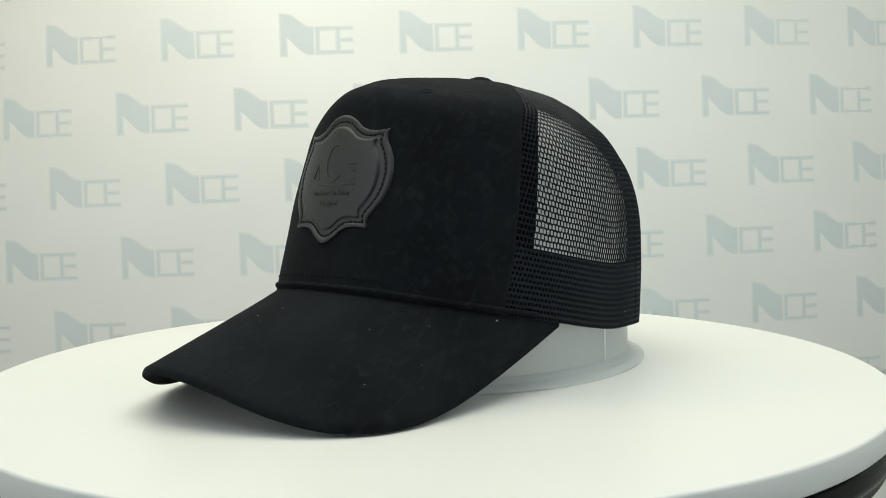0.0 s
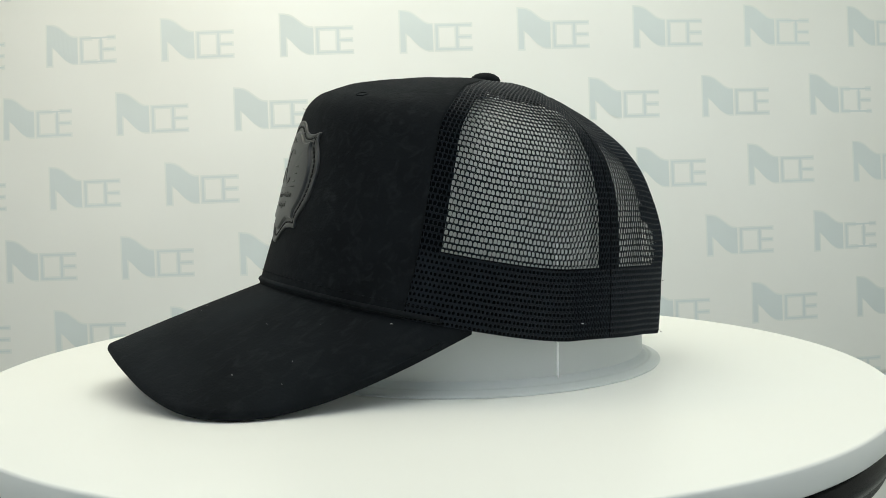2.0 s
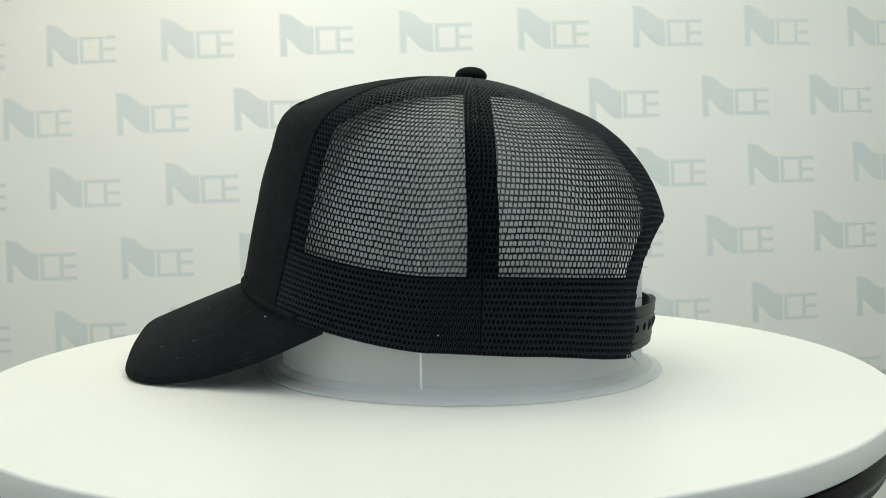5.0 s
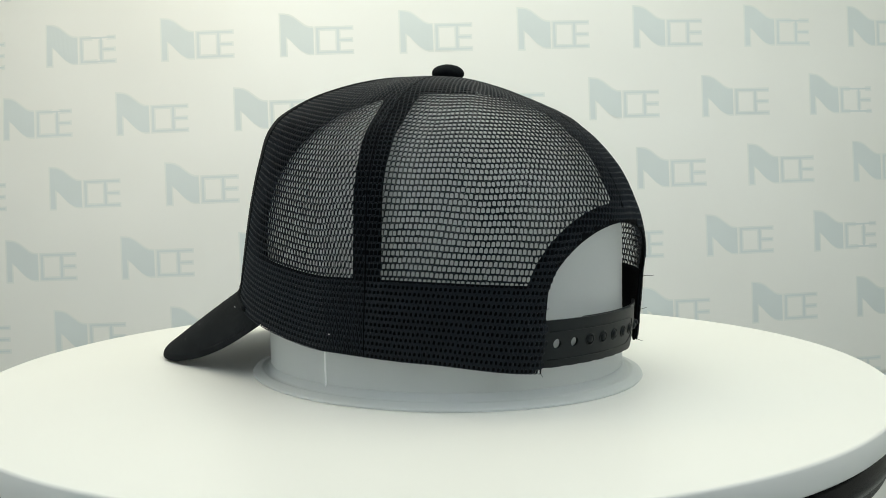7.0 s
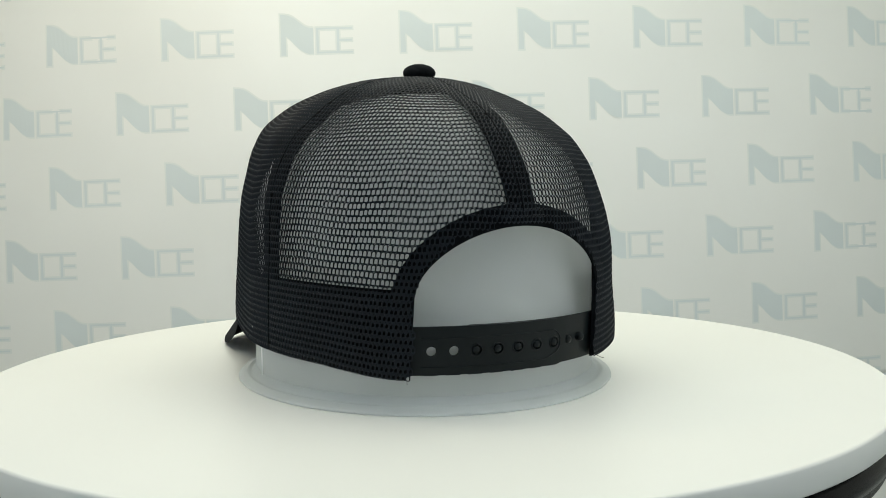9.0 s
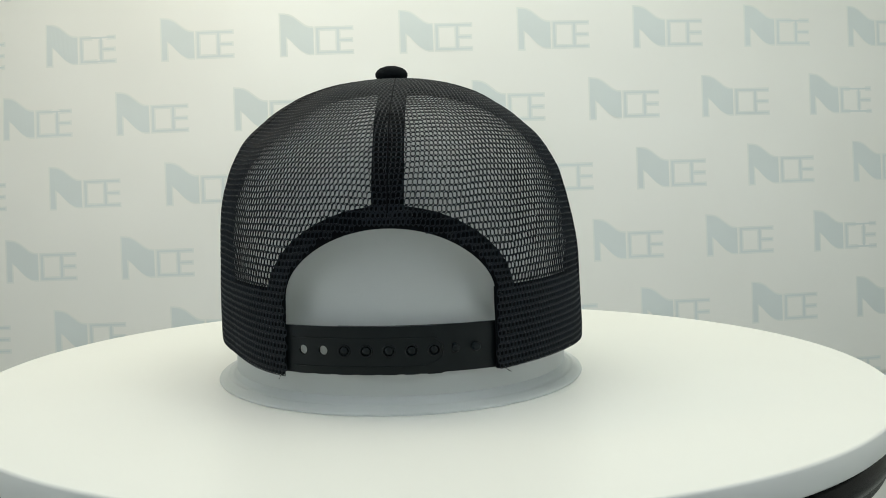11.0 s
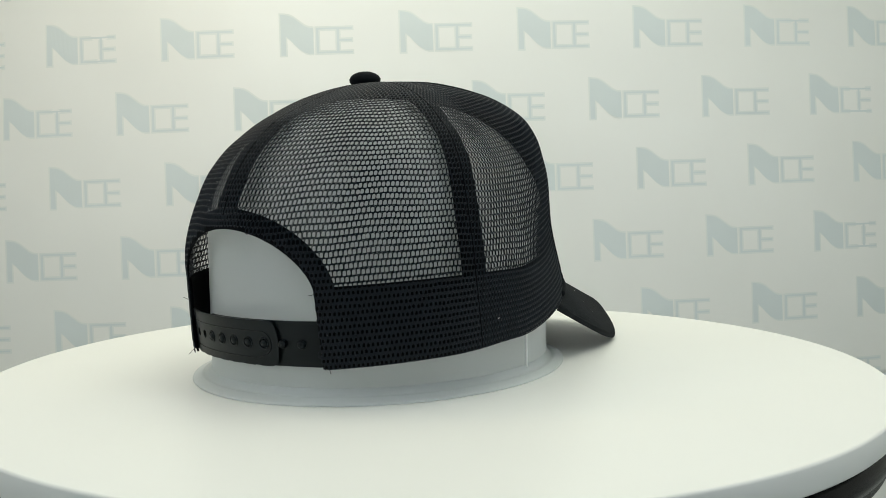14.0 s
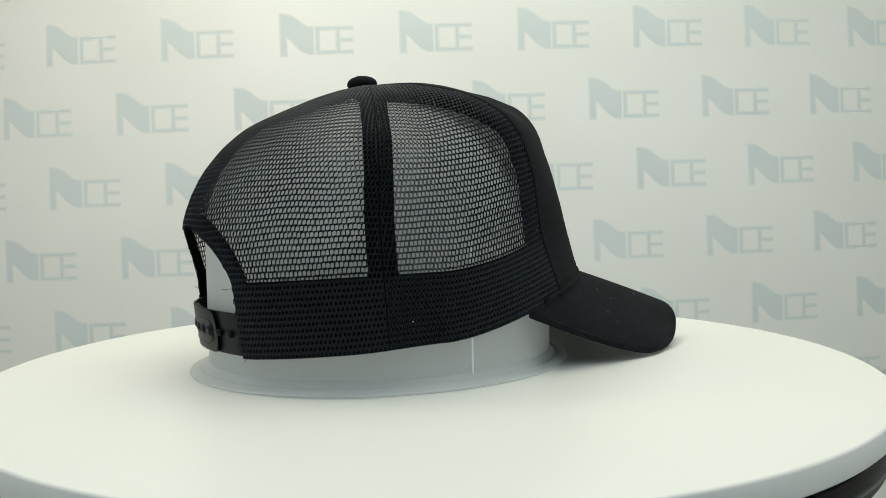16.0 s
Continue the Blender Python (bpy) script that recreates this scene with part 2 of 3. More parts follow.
# dents and bulges of the soft cloth: a row every 30 degrees round the crown, from the rim upwards
SOFT_SHAPE = [[-1.9, -3.0, -2.4, 1.0, 0.1], [1.4, 2.6, 1.6, 1.8, 2.4], [4.4, 3.0, 2.6, 6.1, 5.9], [-1.1, -1.9, 0.7, 3.8, 5.3], [-1.7, -1.9, -1.8, -2.7, -0.7], [2.5, 0.3, -3.4, -1.7, -2.3],
              [0.5, -0.5, -1.0, 0.9, -2.8], [2.2, 0.3, -3.2, -3.1, -3.5], [3.5, -0.4, -2.4, -0.6, -1.4], [-0.8, -0.4, -2.8, -3.8, -0.1], [0.1, -3.6, -0.5, 1.9, 3.4], [-0.5, -1.5, -3.5, -9.5, -2.5]]


def resampled(pts, base, sign, n):
    a = np.array(pts, float)
    r, z = (a[:, 0] - base) * sign, a[:, 1]
    d = np.r_[0, np.cumsum(np.hypot(np.diff(r), np.diff(z)))]
    out = []
    for q in (np.interp(GS, d / d[-1], r), np.interp(GS, d / d[-1], z)):
        b = np.r_[2 * q[0] - q[1:n + 1][::-1], q, 2 * q[-1] - q[-n - 1:-1][::-1]]
        out.append(np.convolve(b, np.ones(n) / n, "same")[n:-n])
    return out


FR, FZ = resampled(FRONT, XC, 1, 5)
BR, BZ = resampled(BACK, XC, -1, 13)
SR, SZ = resampled(SIDE, 0, 1, 13)


def soft_shape(table, levels):
    x, level = np.meshgrid(np.arange(361) / 30, GS, indexing="ij")
    push = np.zeros(x.shape)
    for i, row in enumerate(table):
        d = np.abs((x - i + 6) % 12 - 6)
        wt = np.where(d < 1, 0.5 + 0.5 * np.cos(np.pi * d), 0)
        for z, amount in zip(levels, row):
            hat = np.clip(1 - np.abs(level - z) / 0.2, 0, 1)
            push = push + amount * wt * hat * hat * (3 - 2 * hat)
    return push


SOFT, LIFT = soft_shape(SOFT_SHAPE, (0, 0.2, 0.4, 0.6, 0.8)), soft_shape(SOFT_LIFT, LIFT_LEVELS)


def crown(th, s):
    th, s = np.broadcast_arrays(np.asarray(th, float), np.asarray(s, float))
    c, sn = np.cos(th), np.sin(th)
    f = c >= 0
    R = np.where(f, np.interp(s, GS, FR), np.interp(s, GS, BR))
    Z = np.where(f, np.interp(s, GS, FZ), np.interp(s, GS, BZ))
    w = np.where(f, np.abs(c) ** 1.45, c * c)
    x, y = np.degrees(np.arctan2(sn, c)) % 360, np.clip(s, 0, 1) * 200
    i, j = np.minimum(x.astype(int), 359), np.minimum(y.astype(int), 199)
    a, b = x - i, y - j
    push, lift = ((q[i, j] * (1 - a) + q[i + 1, j] * a) * (1 - b) + (q[i, j + 1] * (1 - a) + q[i + 1, j + 1] * a) * b for q in (SOFT, LIFT))
    return np.stack([XC + c * (R + push), sn * (np.interp(s, GS, SR) + push), w * Z + (1 - w) * np.interp(s, GS, SZ) + lift], -1)


def crown_out(th, s, off):
    """Points off millimetres outside the crown, in metres."""
    th, s = np.broadcast_arrays(np.asarray(th, float), np.asarray(s, float))
    p = crown(th, s)
    a = crown(th + 0.02, s) - crown(th - 0.02, s)
    b = crown(th, np.minimum(s + 0.012, 0.995)) - crown(th, np.maximum(np.minimum(s, 0.983) - 0.012, 0))
    n = np.cross(a, b)
    n /= np.linalg.norm(n, axis=-1, keepdims=True) + 1e-9
    return (p + n * np.asarray(off)[..., None]) / 1000


def locate(y, z, back):
    """Angle and level of the crown's point at that y and z."""
    s = 0.2
    for _ in range(8):
        a = math.asin(max(-0.999, min(0.999, y / float(np.interp(s, GS, SR)))))
        th = math.pi - a if back else a
        s = float(np.interp(z, np.maximum.accumulate(crown(th, GS)[:, 2]), GS))
    return th, s


FRONT_SEAM = ([0, 0.1, 0.35, 0.5, 0.7, 0.85, 1], [52, 53, 54.5, 56.5, 59, 68, 82])
SIDE_SEAM, ARCH_TOP, ARCH_SPRING, ARCH_HALF = {1: 103.8, -1: 107.2}, 74.0, 46.0, 42.0


def front_seam(s):
    return np.radians(np.interp(s, *FRONT_SEAM))


def build_front_panel(cap):
    s = np.r_[np.linspace(0, 0.4, 50), np.linspace(0.41, 0.55, 26), np.linspace(0.56, 0.985, 40)]
    k = np.linspace(-1, 1, 121)
    th = k[:, None] * front_seam(s)[None, :]
    v, f = sheet(crown_out(th, s[None, :] + 0 * th, 0.6 + 0 * th), crown_out(th, s[None, :] + 0 * th, -1.8 + 0 * th))
    link_mesh("front_panel", v, f, SUEDE, cap, "matt black suede front")


def arch_half(z, grow=0.0):
    z = np.asarray(z, float)
    return np.where(z < ARCH_SPRING, 1, np.sqrt(np.clip(1 - ((z - ARCH_SPRING) / (ARCH_TOP - ARCH_SPRING + grow)) ** 2, 0, 1))) * (ARCH_HALF + grow)


def net_panel(cap, lo, hi, label):
    """Open knitted net: hexagonal loops with a rounded strand round each hole. lo, hi: seam angles as functions of the level."""
    pitch_u, pitch_v, length = 1.95, 2.75, 186.0
    half = np.array([(0, 1.833), (-0.488, 1.375), (-0.975, 0.917), (-0.975, -0.917), (-0.488, -1.375), (0, -1.833)])
    half_hole = np.array([(0, 1.05), (-0.46, 0.96), (-0.70, 0.50), (-0.75, -0.72), (-0.50, -0.98), (0, -1.02)])
    outline, hole = (np.concatenate([q, (q[1:-1] * [-1, 1])[::-1]]) for q in (half, half_hole))
    hole[:, 0] += 0.10 * hole[:, 1]
    m = len(outline)
    rng = np.random.default_rng(5)
    cells_t, cells_s, cells_d = [], [], []
    for row in range(0, 68):
        s = (row * pitch_v + 1.0) / length
        if s > 0.985:
            break
        a, b = float(lo(s)), float(hi(s))
        th = np.linspace(a, b, 200)
        q = crown(th, s)
        arc = np.r_[0, np.cumsum(np.linalg.norm(np.diff(q, axis=0), axis=1))]
        mid = arc[-1] / 2
        n = int(mid / pitch_u) + 2
        u = (np.arange(-n, n + 1) + 0.5 * (row % 2)) * pitch_u + mid
        u = u[(u > -0.4) & (u < arc[-1] + 0.4)]
        if not len(u):
            continue
        cells_t.append(np.interp(u, arc, th))
        cells_s.append(np.full(len(u), s))
        cells_d.append(np.full(len(u), (b - a) / max(arc[-1], 1e-6)))
    t, s, d = np.concatenate(cells_t), np.concatenate(cells_s), np.concatenate(cells_d)
    p = crown(t, s)
    keep = ~((np.cos(t) < 0) & (np.abs(p[:, 1]) < arch_half(p[:, 2], 1.5)) & (p[:, 2] < ARCH_TOP + 1.5))
    t, s, d = t[keep], s[keep], d[keep]
    jit = rng.normal(0, 0.07, (len(t), 1, 2))
    over = (s < 0.178) | (np.abs(np.abs(p[keep][:, 1]) - arch_half(p[keep][:, 2]) - 4) < 5) & (np.cos(t) < 0) & (p[keep][:, 2] < ARCH_TOP + 9)
    open_hole = hole[None] * np.where(over, 0.74, 1.0)[:, None, None] + jit
    rim = np.repeat(outline[None], len(t), 0)
    shape = np.concatenate([rim, 0.5 * rim + 0.5 * open_hole, open_hole], 1)
    T = t[:, None] + shape[..., 0] * d[:, None]
    wave = np.clip((s - 0.17) / 0.1, 0, 1) * (0.0026 * np.sin(6 * t + 9 * s) + 0.0013 * np.sin(17 * t - 13 * s + 1.3))
    s = s + wave
    S = np.clip(s[:, None] + shape[..., 1] / length, 0, 0.992)
    lift = np.r_[np.full(m, 0.02), np.full(m, 0.34), np.full(m, -0.12)][None] + rng.normal(0, 0.05, (len(t), 1))
    v = crown_out(T, S, lift).reshape(-1, 3)
    k = np.arange(m)
    quad = np.concatenate([np.stack([k + r, (k + 1) % m + r, (k + 1) % m + r + m, k + r + m], -1) for r in (0, m)])
    f = (quad[None] + 3 * m * np.arange(len(t))[:, None, None]).reshape(-1, 4)
    ob = link_mesh("net_panel", v, f, NET, cap, label)
    return tagged(ob, kind="stuff")


def strip(cap, name, path, half, off, mat, label=""):
    """A flat tape along a path of (angle, level) on the crown, half millimetres to either side."""
    path = np.array(path, float)
    P = crown(path[:, 0], path[:, 1])
    dth = np.gradient(path, axis=0)
    rows = []
    for (th, s), (a, b), p in zip(path, dth, P):
        et = (crown(th + 0.01, s) - crown(th - 0.01, s)) / 0.02
        s0, s1 = max(s - 0.01, 0), min(s + 0.01, 0.99)
        es = (crown(th, s1) - crown(th, s0)) / (s1 - s0)
        lt, ls = np.linalg.norm(et), np.linalg.norm(es)
        d = np.array([a * lt, b * ls])
        d /= np.linalg.norm(d) + 1e-9
        rows.append([(th - d[1] * k * half / lt, min(max(s + d[0] * k * half / ls, 0.0), 0.99)) for k in (-1, -0.5, 0, 0.5, 1)])
    q = np.array(rows)
    v, f = sheet(crown_out(q[..., 0], q[..., 1], np.full(q.shape[:2], off)), crown_out(q[..., 0], q[..., 1], np.full(q.shape[:2], off - 0.6)))
    return link_mesh(name, v, f, mat, cap, label)


def build_tapes(cap):
    lv = np.linspace(0.004, 0.965, 60)
    for side in (1, -1):
        strip(cap, "seam_tape", [(side * (float(front_seam(s)) + (0.040 if side > 0 else 0.075)), s) for s in lv], 5.0 if side > 0 else 5.4, -0.5, TAPE)
        strip(cap, "seam_tape", [(side * radians(SIDE_SEAM[side] + (7.0 if side > 0 else 3.0) * max(0, s - 0.4)), s) for s in lv], 6.6, -0.5, TAPE)
    strip(cap, "seam_tape", [(math.pi, s) for s in np.linspace(0.345, 0.965, 40)], 6.6, -0.5, TAPE)
    a = []
    for z in np.linspace(16, ARCH_SPRING, 12):
        a.append(locate(ARCH_HALF + 4.9, z, True))
    for q in np.linspace(0.06, math.pi - 0.06, 40):
        a.append(locate((ARCH_HALF + 4.9) * math.cos(q), ARCH_SPRING + (ARCH_TOP - ARCH_SPRING + 4.9) * math.sin(q), True))
    for z in np.linspace(ARCH_SPRING, 16, 12):
        a.append(locate(-ARCH_HALF - 4.9, z, True))
    for side in (1, -1):
        ridge = [crown_out(side * radians(SIDE_SEAM[side] + (7.0 if side > 0 else 3.0) * max(0, s - 0.4)), s, 0.1) for s in np.linspace(0.004, 0.96, 60)]
        link_mesh("seam_ridge", *tube(ridge, 0.00035, 6), TAPE, cap)
    link_mesh("seam_ridge", *tube([crown_out(math.pi, s, 0.1) for s in np.linspace(0.35, 0.96, 40)], 0.00035, 6), TAPE, cap)
    strip(cap, "arch_binding", a, 4.6, -0.3, TAPE, "black folded mesh binding round the back opening")
    th = np.linspace(-radians(151.5), radians(150.0), 181)
    s = np.linspace(0.0, 0.182, 12)
    T, S = np.meshgrid(th, s, indexing="ij")
    v, f = sheet(crown_out(T, S, np.full(T.shape, -0.9)), crown_out(T, S, np.full(T.shape, -1.9)))
    link_mesh("sweatband", v, f, TAPE, cap, "black cloth sweatband inside the rim")


OUTER = [(-1, 21.4, -81.0, 29.5), (-0.9, 55.5, -81.9, 17.0), (-0.8, 83.6, -78.3, 4.6), (-0.7, 105.3, -73, 1.8), (-0.55, 129.7, -61.8, 2.6), (-0.4, 146.1, -46.8, 9), (-0.2, 161.4, -29, 19.0), (0, 161.7, -4, 20.7),
         (0.2, 155.8, 23, 14), (0.4, 144.5, 50, 4), (0.55, 130.5, 71.5, 1.8), (0.7, 106.6, 78.5, 2.0), (0.8, 83, 78, 4.2), (0.9, 55.2, 78, 13.5), (1, 21.4, 84.2, 29.5)]


def visor_edge(u):
    full = np.array(OUTER)
    g = np.linspace(-1, 1, 401)
    out = []
    for c in (1, 2, 3):
        q = np.interp(g, full[:, 0], full[:, c])
        n = 57
        b = np.r_[2 * q[0] - q[1:n + 1][::-1], q, 2 * q[-1] - q[-n - 1:-1][::-1]]
        out.append(np.interp(u, g, np.convolve(b, np.ones(n) / n, "same")[n:-n]))
    return np.stack(out, -1)


def visor_top(u, v):
    root = crown(u * radians(66), 0.0 * u) + np.array([-1.5, 0, 0.6])
    out = visor_edge(u)
    p = root * (1 - v) + out * v
    p[..., 2] += (0.6 * np.sin(np.pi * np.clip(v, 0, 1)) + 1.2 * v)[..., 0]
    return p


def build_visor(cap):
    u = np.linspace(-1, 1, 141)
    ring = []
    vs = np.r_[np.linspace(0, 0.97, 30)]
    for v in vs:
        ring.append(visor_top(u, np.full((len(u), 1), v)))
    edge = visor_edge(u)
    inward = visor_top(u, np.full((len(u), 1), 0.9)) - edge
    inward /= np.linalg.norm(inward, axis=-1, keepdims=True)
    for a in np.linspace(0.3, math.pi - 0.3, 7):
        q = edge - inward * (1.9 * math.sin(a) - 1.6)
        q[:, 2] += 1.75 * math.cos(a) - 0.6
        ring.append(q)
    for v in vs[::-1]:
        q = visor_top(u, np.full((len(u), 1), v))
        q[:, 2] -= 3.7 * (1 - 0.75 * np.abs(u) ** 12)
        ring.append(q)
    p = np.stack(ring, 1) / 1000
    n, m = p.shape[:2]
    f = [tuple(q) for q in grid_faces(n, m)]
    f += [tuple(range(m))[::-1], tuple(range((n - 1) * m, n * m))]
    visor = link_mesh("visor", p.reshape(-1, 3), f, SUEDE, cap, "curved black suede peak")
    return visor


def dashes(points, length, gap, r):
    """Short rounded stitches along a chain of points."""
    pts = [Vector(p) for p in points]
    d = [0.0]
    for a, b in zip(pts, pts[1:]):
        d.append(d[-1] + (b - a).length)
    arr = np.array(pts)
    out, x = [], 0.0
    while x + length < d[-1]:
        q = [Vector([float(np.interp(x + length * k, d, arr[:, c])) for c in range(3)]) for k in (0, 0.5, 1)]
        out.append(tube(q, r, 5))
        x += length + gap
    return joined(out)


def build_piping(cap):
    th = np.linspace(-radians(60), radians(60), 90)
    p = crown_out(th, np.full(90, 0.012), np.full(90, 0.6))
    v, f = tube(p, 0.0012, 10)
    link_mesh("piping", v, f, SUEDE, cap, "rolled black suede edge above the peak")
    v, f = dashes(crown_out(th, np.full(90, 0.036), np.full(90, 0.75)), 0.0026, 0.0012, 0.00022)
    link_mesh("stitching", v, f, SUEDE, cap)


def build_button(cap):
    prof = [(0.0001, 7.2), (3, 7.0), (5.5, 6.2), (7.2, 5.0), (8.1, 3.4), (8.0, 2.0), (7.0, 0.8), (6.0, -1.5), (0.0001, -1.5)]
    v, f = lathe([(r / 1000, z / 1000) for r, z in prof], 40)
    ob = link_mesh("button", v, f, SUEDE, cap, "round cloth-covered button")
    ob.matrix_local = pose(-0.0290, 0.0025, 0.1455, 0, -3, 0)


SHIELD = [(0, 125.8), (3, 125.5), (6, 124.3), (9, 122), (12, 119.4), (15.5, 117.9), (20, 117.3), (25.4, 118), (24.5, 115.5), (24.8, 113), (27.2, 108.5), (28.8, 104), (29.5, 98.5), (29, 92), (27, 86), (24, 81.5), (22, 79), (21.6, 77.2), (22.4, 74), (17.5, 74.6), (12.5, 74.3), (9, 72.6), (6, 70), (3, 67.9), (0, 67.2)]


def shield_outline(n=190):
    half = np.array(SHIELD, float)
    full = np.concatenate([half, (half[1:-1] * np.array([-1, 1]))[::-1]])
    full = np.concatenate([full, full[:1]])
    d = np.r_[0, np.cumsum(np.linalg.norm(np.diff(full, axis=0), axis=1))]
    g = np.linspace(0, d[-1], n, endpoint=False)
    return np.stack([np.interp(g, d, full[:, 0]), np.interp(g, d, full[:, 1])], -1)


def on_front(y, z, off):
    th, s = locate(y, z, False)
    return crown_out(th, s, off)


def build_patch(cap):
    line, c = shield_outline() * np.array([1.09, 1.0]) - np.array([0, 0.9]), np.array([0, 96.5])
    prof = [(0.0, 2.2), (0.3, 2.2), (0.6, 2.2), (0.755, 2.2), (0.785, 2.15), (0.80, 1.9), (0.806, 1.25), (0.822, 1.15), (0.84, 1.3), (0.87, 1.25), (0.895, 1.05), (0.915, 1.2), (0.935, 1.55), (0.97, 1.65), (0.99, 1.5), (1.0, 1.1), (1.0, 0.3)]
    rows = []
    for k, h in prof:
        q = c + (line - c) * max(k, 0.002)
        rows.append([on_front(y, z, h) for y, z in q])
    p = np.array(rows).transpose(1, 0, 2)
    n, m = p.shape[:2]
    patch = link_mesh("leather_patch", p.reshape(-1, 3), [tuple(q) for q in grid_faces(n, m, True)], LEATHER, cap, "grey-black leather shield patch with pressed border")
    q = c + (line - c) * 0.893
    v, f = dashes([on_front(y, z, 1.25) for y, z in np.concatenate([q, q[:1]])], 0.0017, 0.0007, 0.00042)
    link_mesh("stitching", v, f, THREAD, patch)

    def raised(name, pts_list, half, label=""):
        pieces = []
        for pts in pts_list:
            pts = [(a[0] + (b[0] - a[0]) * k, a[1] + (b[1] - a[1]) * k) for a, b in zip(pts, pts[1:]) for k in np.linspace(0, 1, 5)[:-1]] + [pts[-1]]
            pieces.append(tube([on_front(y, z, 2.15) for y, z in pts], half / 1000, 6))
        link_mesh(name, *joined(pieces), EMBOSS, patch, label)

    raised("pressed_mark", [[(-14.5, 95.2), (-12.2, 102.2), (-9.8, 95.2), (-14.5, 95.2)]], 0.28)
    raised("pressed_mark", [[(0.3 + 5.6 * math.cos(a), 102.6 + 8.2 * math.sin(a)) for a in np.linspace(0.75, 2 * math.pi - 0.75, 26)]], 0.34)
    raised("pressed_mark", [[(9.9, 102), (14.3, 102)], [(9.9, 98.6), (13.8, 98.6)], [(9.9, 95), (14.3, 95)]], 0.28)
    raised("pressed_mark", [[(-3.6, 114), (-3.6, 118), (-0.9, 114.2), (-0.9, 116.5)], [(1.6, 116.5), (0.2, 116.5), (0.2, 114.2), (1.6, 114.2)], [(2.2, 116.5), (3.9, 116.5)], [(2.2, 115.3), (3.7, 115.3)], [(2.2, 114.2), (3.9, 114.2)]], 0.2)
    raised("pressed_rule", [[(-16, 92.6), (15, 92.6)]], 0.26)

    def words(text, y, z, size):
        curve = bpy.data.curves.new("words", "FONT")
        curve.body, curve.size, curve.align_x, curve.extrude, curve.resolution_u = text, size, "CENTER", 0.05, 3
        tmp = new("words", curve)
        bpy.context.view_layer.update()
        me = bpy.data.meshes.new_from_object(tmp.evaluated_get(bpy.context.evaluated_depsgraph_get()))
        bpy.data.objects.remove(tmp)
        for vert in me.vertices:
            a, b, cc = vert.co
            vert.co = on_front(y + a, z + b, 2.22 + cc * 3)
        me.materials.clear()
        me.materials.append(EMBOSS)
        ob = new("pressed_words", me)
        ob.parent = patch

    words("Leather Fashion", 0.0, 87.6, 3.9)
    words("Original", 0.0, 83.0, 3.9)


def strap_point(a, z, off):
    """On the strap's curve: a millimetres round the back from its middle, at height z."""
    b = 90.0
    x = -117.6 - (z - 25) * 0.13 + (b - b * math.cos(a / b))
    y = b * math.sin(a / b)
    return np.array([x - off * math.cos(a / b), y + off * math.sin(a / b), z]) / 1000


HOLES = [36.8, 27.8, 18.8, 9.8, 0.8, -8.2, -17.2, -26.2, -35.2]
STRAP_LOW, STRAP_HIGH, HOLE_Z = 15.3, 35.3, 25.3


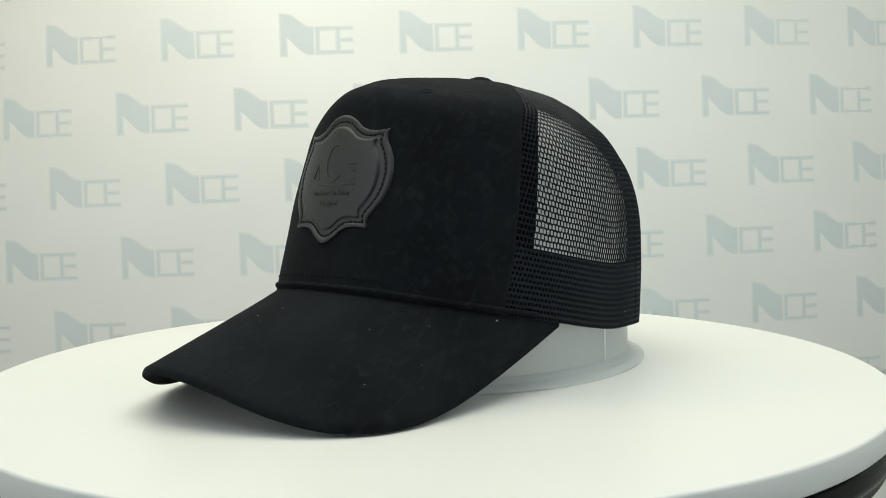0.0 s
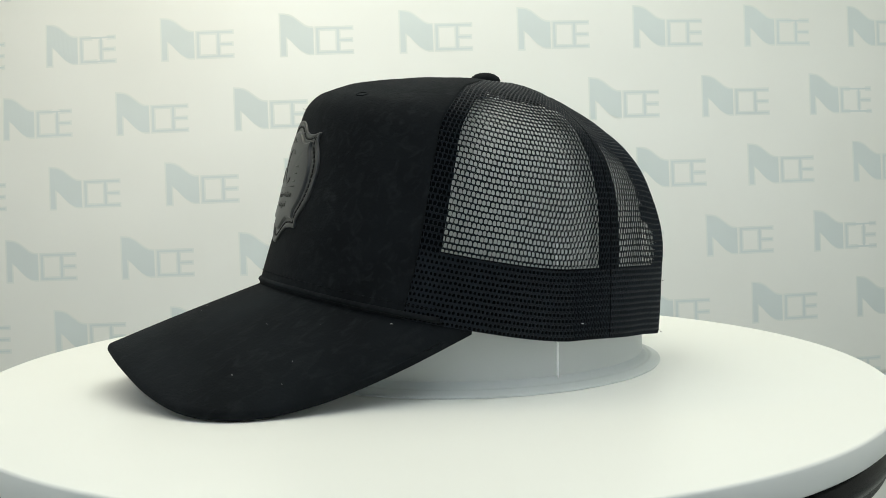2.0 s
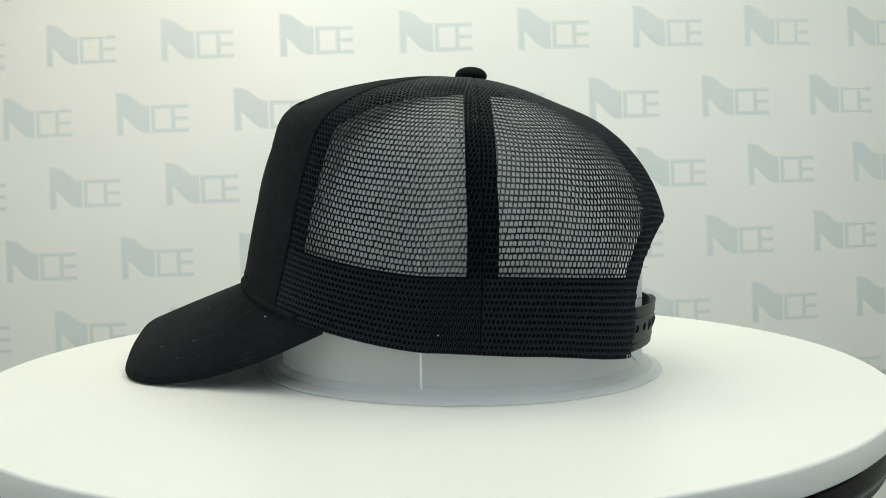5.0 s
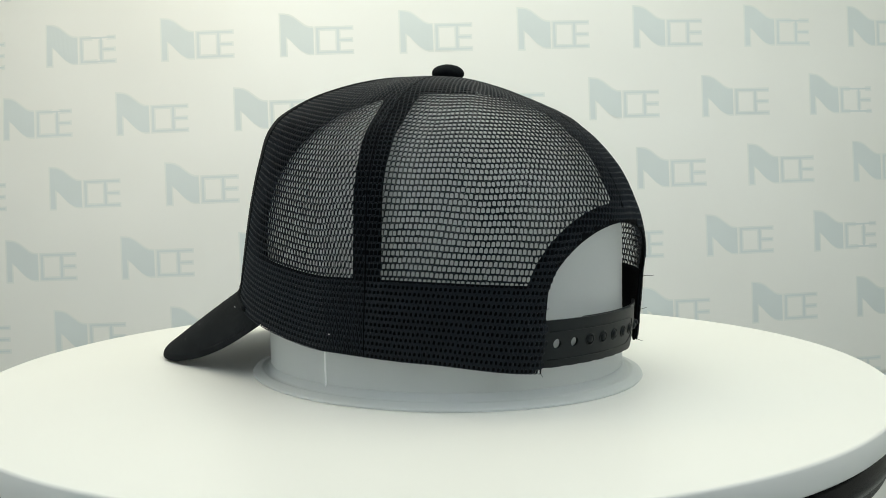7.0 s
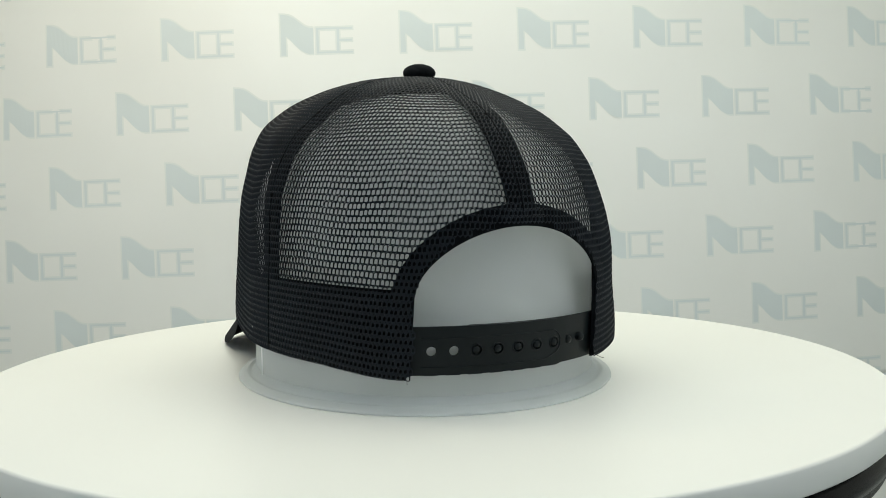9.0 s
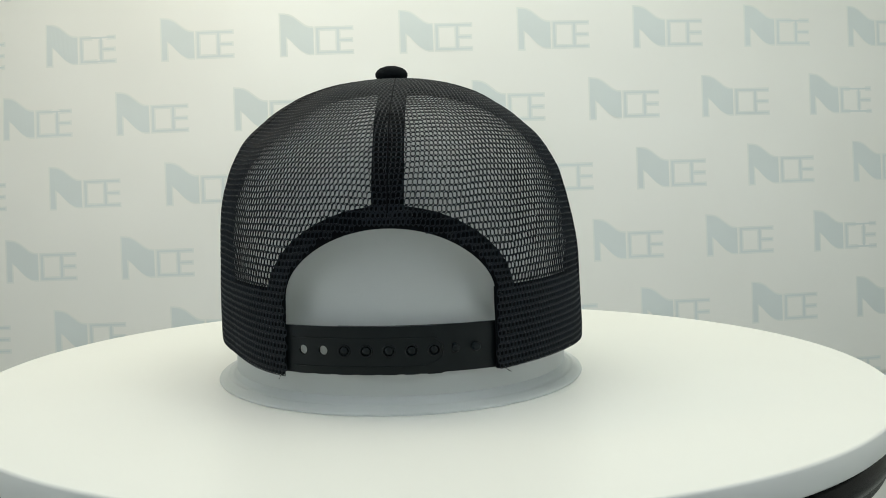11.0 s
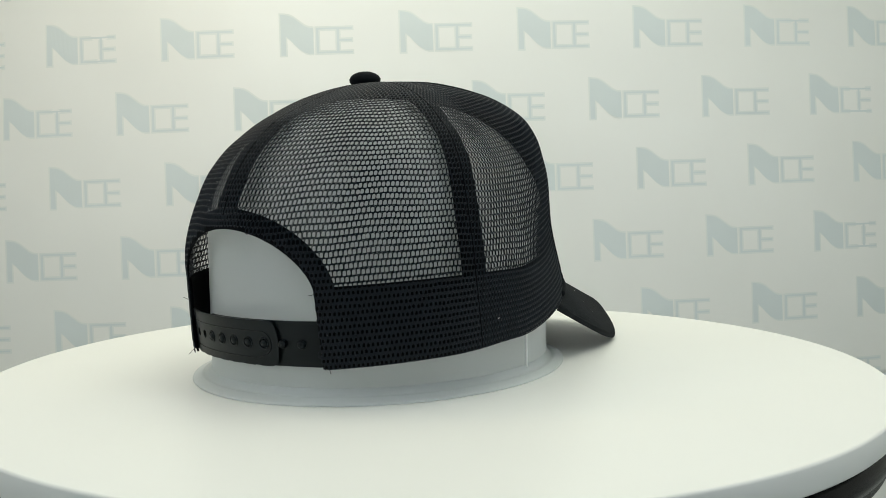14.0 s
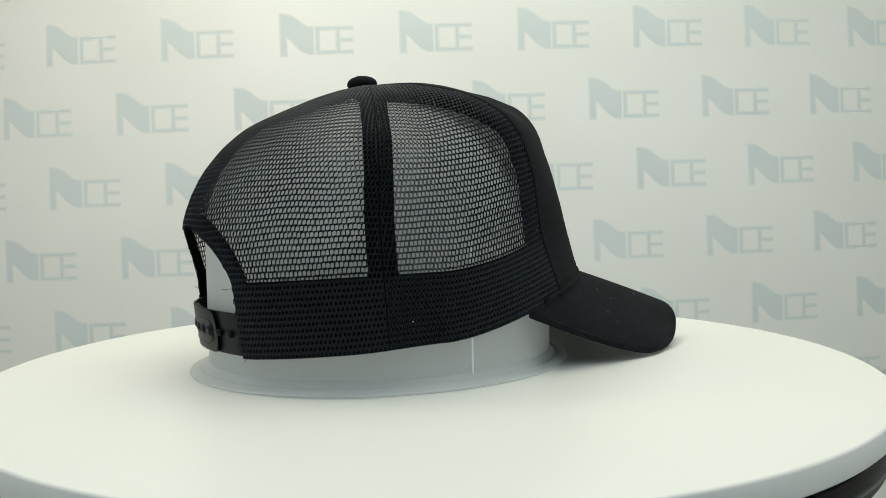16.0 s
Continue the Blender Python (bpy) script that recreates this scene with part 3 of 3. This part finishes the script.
def build_straps(cap):
    for name, start, end, off, label in (("snap_strap", 50.0, -24.6, 1.0, "black plastic strap with open holes and a rounded end"), ("snap_strap", -49.0, 22.7, -0.6, "black plastic strap with small pegs")):
        step = -1 if end < start else 1
        verts, faces = [], []

        def quad(pts):
            k = len(verts)
            verts.extend(pts)
            faces.append(tuple(range(k, k + len(pts))))

        lim = sorted((start, end))
        cuts = sorted({lim[0], lim[1], *[h + q for h in HOLES for q in (-2.9, 2.9) if lim[0] <= h - 2.9 and h + 2.9 <= lim[1]]})
        for a0, a1 in zip(cuts, cuts[1:]):
            mid = (a0 + a1) / 2
            round_end = (a0 == lim[0] and step < 0) or (a1 == lim[1] and step > 0)
            hole = [h for h in HOLES if abs(h - mid) < 0.3] if off > 0 else []
            for face_off in (off, off - 1.2):
                if hole:
                    rim, hol = [], []
                    corner = math.atan2(10, 2.9)
                    quarter = [0, 0.45, 0.9, corner, 1.43]
                    angles = quarter + [math.pi / 2] + [math.pi - q for q in quarter[:0:-1]]
                    angles += [q + math.pi for q in angles]
                    n = len(angles)
                    for q in angles:
                        cx, cz = math.cos(q), math.sin(q)
                        e = min(2.9 / max(abs(cx), 1e-6), 10 / max(abs(cz), 1e-6))
                        rim.append(strap_point(hole[0] + e * cx, HOLE_Z + e * cz, face_off))
                        hol.append(strap_point(hole[0] + 1.95 * cx, HOLE_Z + 1.95 * cz, face_off))
                    for k in range(n):
                        quad([rim[k], rim[(k + 1) % n], hol[(k + 1) % n], hol[k]])
                    if face_off == off:
                        deep = [strap_point(hole[0] + 1.95 * math.cos(q), HOLE_Z + 1.95 * math.sin(q), off - 1.2) for q in angles]
                        for k in range(n):
                            quad([hol[k], hol[(k + 1) % n], deep[(k + 1) % n], deep[k]])
                else:
                    n = 6
                    for k in range(n):
                        b0, b1 = a0 + (a1 - a0) * k / n, a0 + (a1 - a0) * (k + 1) / n

                        def trim(b):
                            if not round_end:
                                return 0.0
                            r = min(1.0, abs(b - (a1 if step < 0 else a0)) / abs(a1 - a0))
                            return 7.0 * (1 - math.sqrt(max(0.0, 1 - r ** 2.2)))
                        quad([strap_point(b0, STRAP_LOW + 0.2 + trim(b0), face_off), strap_point(b1, STRAP_LOW + 0.2 + trim(b1), face_off), strap_point(b1, STRAP_HIGH - trim(b1), face_off), strap_point(b0, STRAP_HIGH - trim(b0), face_off)])
        for z in (STRAP_LOW + 0.2, STRAP_HIGH):
            g = np.linspace(lim[0] + (6 if step < 0 else 0), lim[1] - (6 if step > 0 else 0), 40)
            for b0, b1 in zip(g, g[1:]):
                quad([strap_point(b0, z, off), strap_point(b1, z, off), strap_point(b1, z, off - 1.2), strap_point(b0, z, off - 1.2)])
        bm = bmesh.new()
        bv = [bm.verts.new(q) for q in verts]
        for q in faces:
            bm.faces.new([bv[i] for i in q])
        bmesh.ops.remove_doubles(bm, verts=bm.verts[:], dist=0.00001)
        ob = part(name, bm, PLASTIC, cap, label, smooth=False)
        if off > 0:
            loop = [(41, HOLE_Z + 5.2), (-13, HOLE_Z + 5.2), *[(-16 - 5.0 * math.sin(q), HOLE_Z + 5.2 * math.cos(q)) for q in np.linspace(0.2, math.pi - 0.2, 12)], (-13, HOLE_Z - 6.6), (41, HOLE_Z - 6.6)]
            pts = [(a[0] + (b[0] - a[0]) * k, a[1] + (b[1] - a[1]) * k) for a, b in zip(loop, loop[1:]) for k in np.linspace(0, 1, 7)[:-1]] + [loop[-1]]
            link_mesh("raised_line", *tube([strap_point(a, z, 1.05) for a, z in pts], 0.0003, 6), PLASTIC, ob)
            for h in HOLES[2:7]:
                ring = [strap_point(h + 2.35 * math.cos(q), HOLE_Z + 2.35 * math.sin(q), 1.1) for q in np.linspace(0, 2 * math.pi, 24, endpoint=False)]
                link_mesh("hole_rim", *tube(ring, 0.00035, 6, True), PLASTIC, ob)
        else:
            for h in HOLES[2:]:
                rows = [[strap_point(h + r * math.cos(q), HOLE_Z + r * math.sin(q), z) for r, z in ((1.8, -0.8), (1.75, 0.9), (1.5, 1.5), (0.9, 1.9), (0.01, 2.0))] for q in np.linspace(0, 2 * math.pi, 18, endpoint=False)]
                link_mesh("snap_peg", np.array(rows).reshape(-1, 3), [tuple(q) for q in grid_faces(18, 5, True)], PLASTIC, ob)


def build_details(cap):
    th, s = locate(32.7, 134, False)
    ring = [crown_out(th + 0.032 * math.cos(q), s + 0.012 * math.sin(q), 0.55) for q in np.linspace(0, 2 * math.pi, 20, endpoint=False)]
    link_mesh("eyelet", *tube(ring, 0.00042, 6, True), SUEDE, cap, "small stitched air hole")
    for p in ((53.2, 73.7, 33.5), (-31.8, 88.9, 29.1), (-44.1, -89.0, 32.3)):
        q = Vector(p) / 1000
        link_mesh("lint", *tube([q, q + Vector((0.0005, 0.0001, 0.0002)), q + Vector((0.0009, -0.0001, 0.0002))], 0.00015, 5), LINT, cap, "speck of pale lint")
    rng = random.Random(4)
    for _ in range(16):
        u, w = rng.uniform(-0.75, 0.75), rng.uniform(0.15, 0.85)
        q = Vector(visor_top(np.array([u]), np.array([[w]]))[0]) / 1000 + Vector((0, 0, 0.0002))
        d = Vector((rng.uniform(-1, 1), rng.uniform(-1, 1), 0)) * 0.0003
        link_mesh("lint", *tube([q - d, q + Vector((0, 0, 0.0001)), q + d], 0.00009, 5), LINT, cap, "speck of pale lint")
    for (y, z, back), d in (((44, 15.5, True), (-2.5, 1.5, -2.5)), ((-45, 15.5, True), (-2, -3, -1.5)), ((-43.5, 47, True), (-4.5, -1.5, 0.5)), ((43, 40, True), (-1.5, 2.5, 1.0)), ((-46, 30, True), (-2.5, -2.0, 1.0)), ((0.5, 129.5, False), (1.6, -0.5, 1.8))):
        th, s = locate(y, z, back)
        q = Vector(crown_out(th, s, 0.2))
        pts = [q + Vector(d) / 1000 * k + Vector([rng.uniform(-0.4, 0.4) / 1000 for _ in range(3)]) * k for k in (0, 0.35, 0.7, 1)]
        link_mesh("loose_thread", *tube(pts, 0.00012, 5), THREAD, cap)


def build_cap():
    cap = thing("trucker_cap", "black trucker cap with suede front, leather patch and net back", "cap")
    build_front_panel(cap)
    build_visor(cap)
    build_piping(cap)
    build_tapes(cap)
    sl, sr = radians(SIDE_SEAM[1]), radians(SIDE_SEAM[-1])
    net_panel(cap, front_seam, lambda s: sl, "black open net side panel")
    net_panel(cap, lambda s: sl, lambda s: math.pi, "black open net back panel")
    net_panel(cap, lambda s: -math.pi, lambda s: -sr, "black open net back panel")
    net_panel(cap, lambda s: -sr, lambda s: -front_seam(s), "black open net side panel")
    build_button(cap)
    build_patch(cap)
    build_straps(cap)
    build_details(cap)
    return cap


trucker_cap = build_cap()


def motions():
    times = [0.5 * k for k in range(33)]

    def turned(t):
        return pose(0, 0, 0, 0, 0, CAP_YAW - TURN_RATE * t) @ pose(0, CAP_SIDE, 0)

    walk(trucker_cap, [(t, turned(t) @ pose(0, 0, 0.0004)) for t in times])
    walk(hat_stand, [(t, turned(t)) for t in times])
    walk(platter, [(t, pose(0, 0, 0, 0, 0, -TURN_RATE * t)) for t in times])


motions()
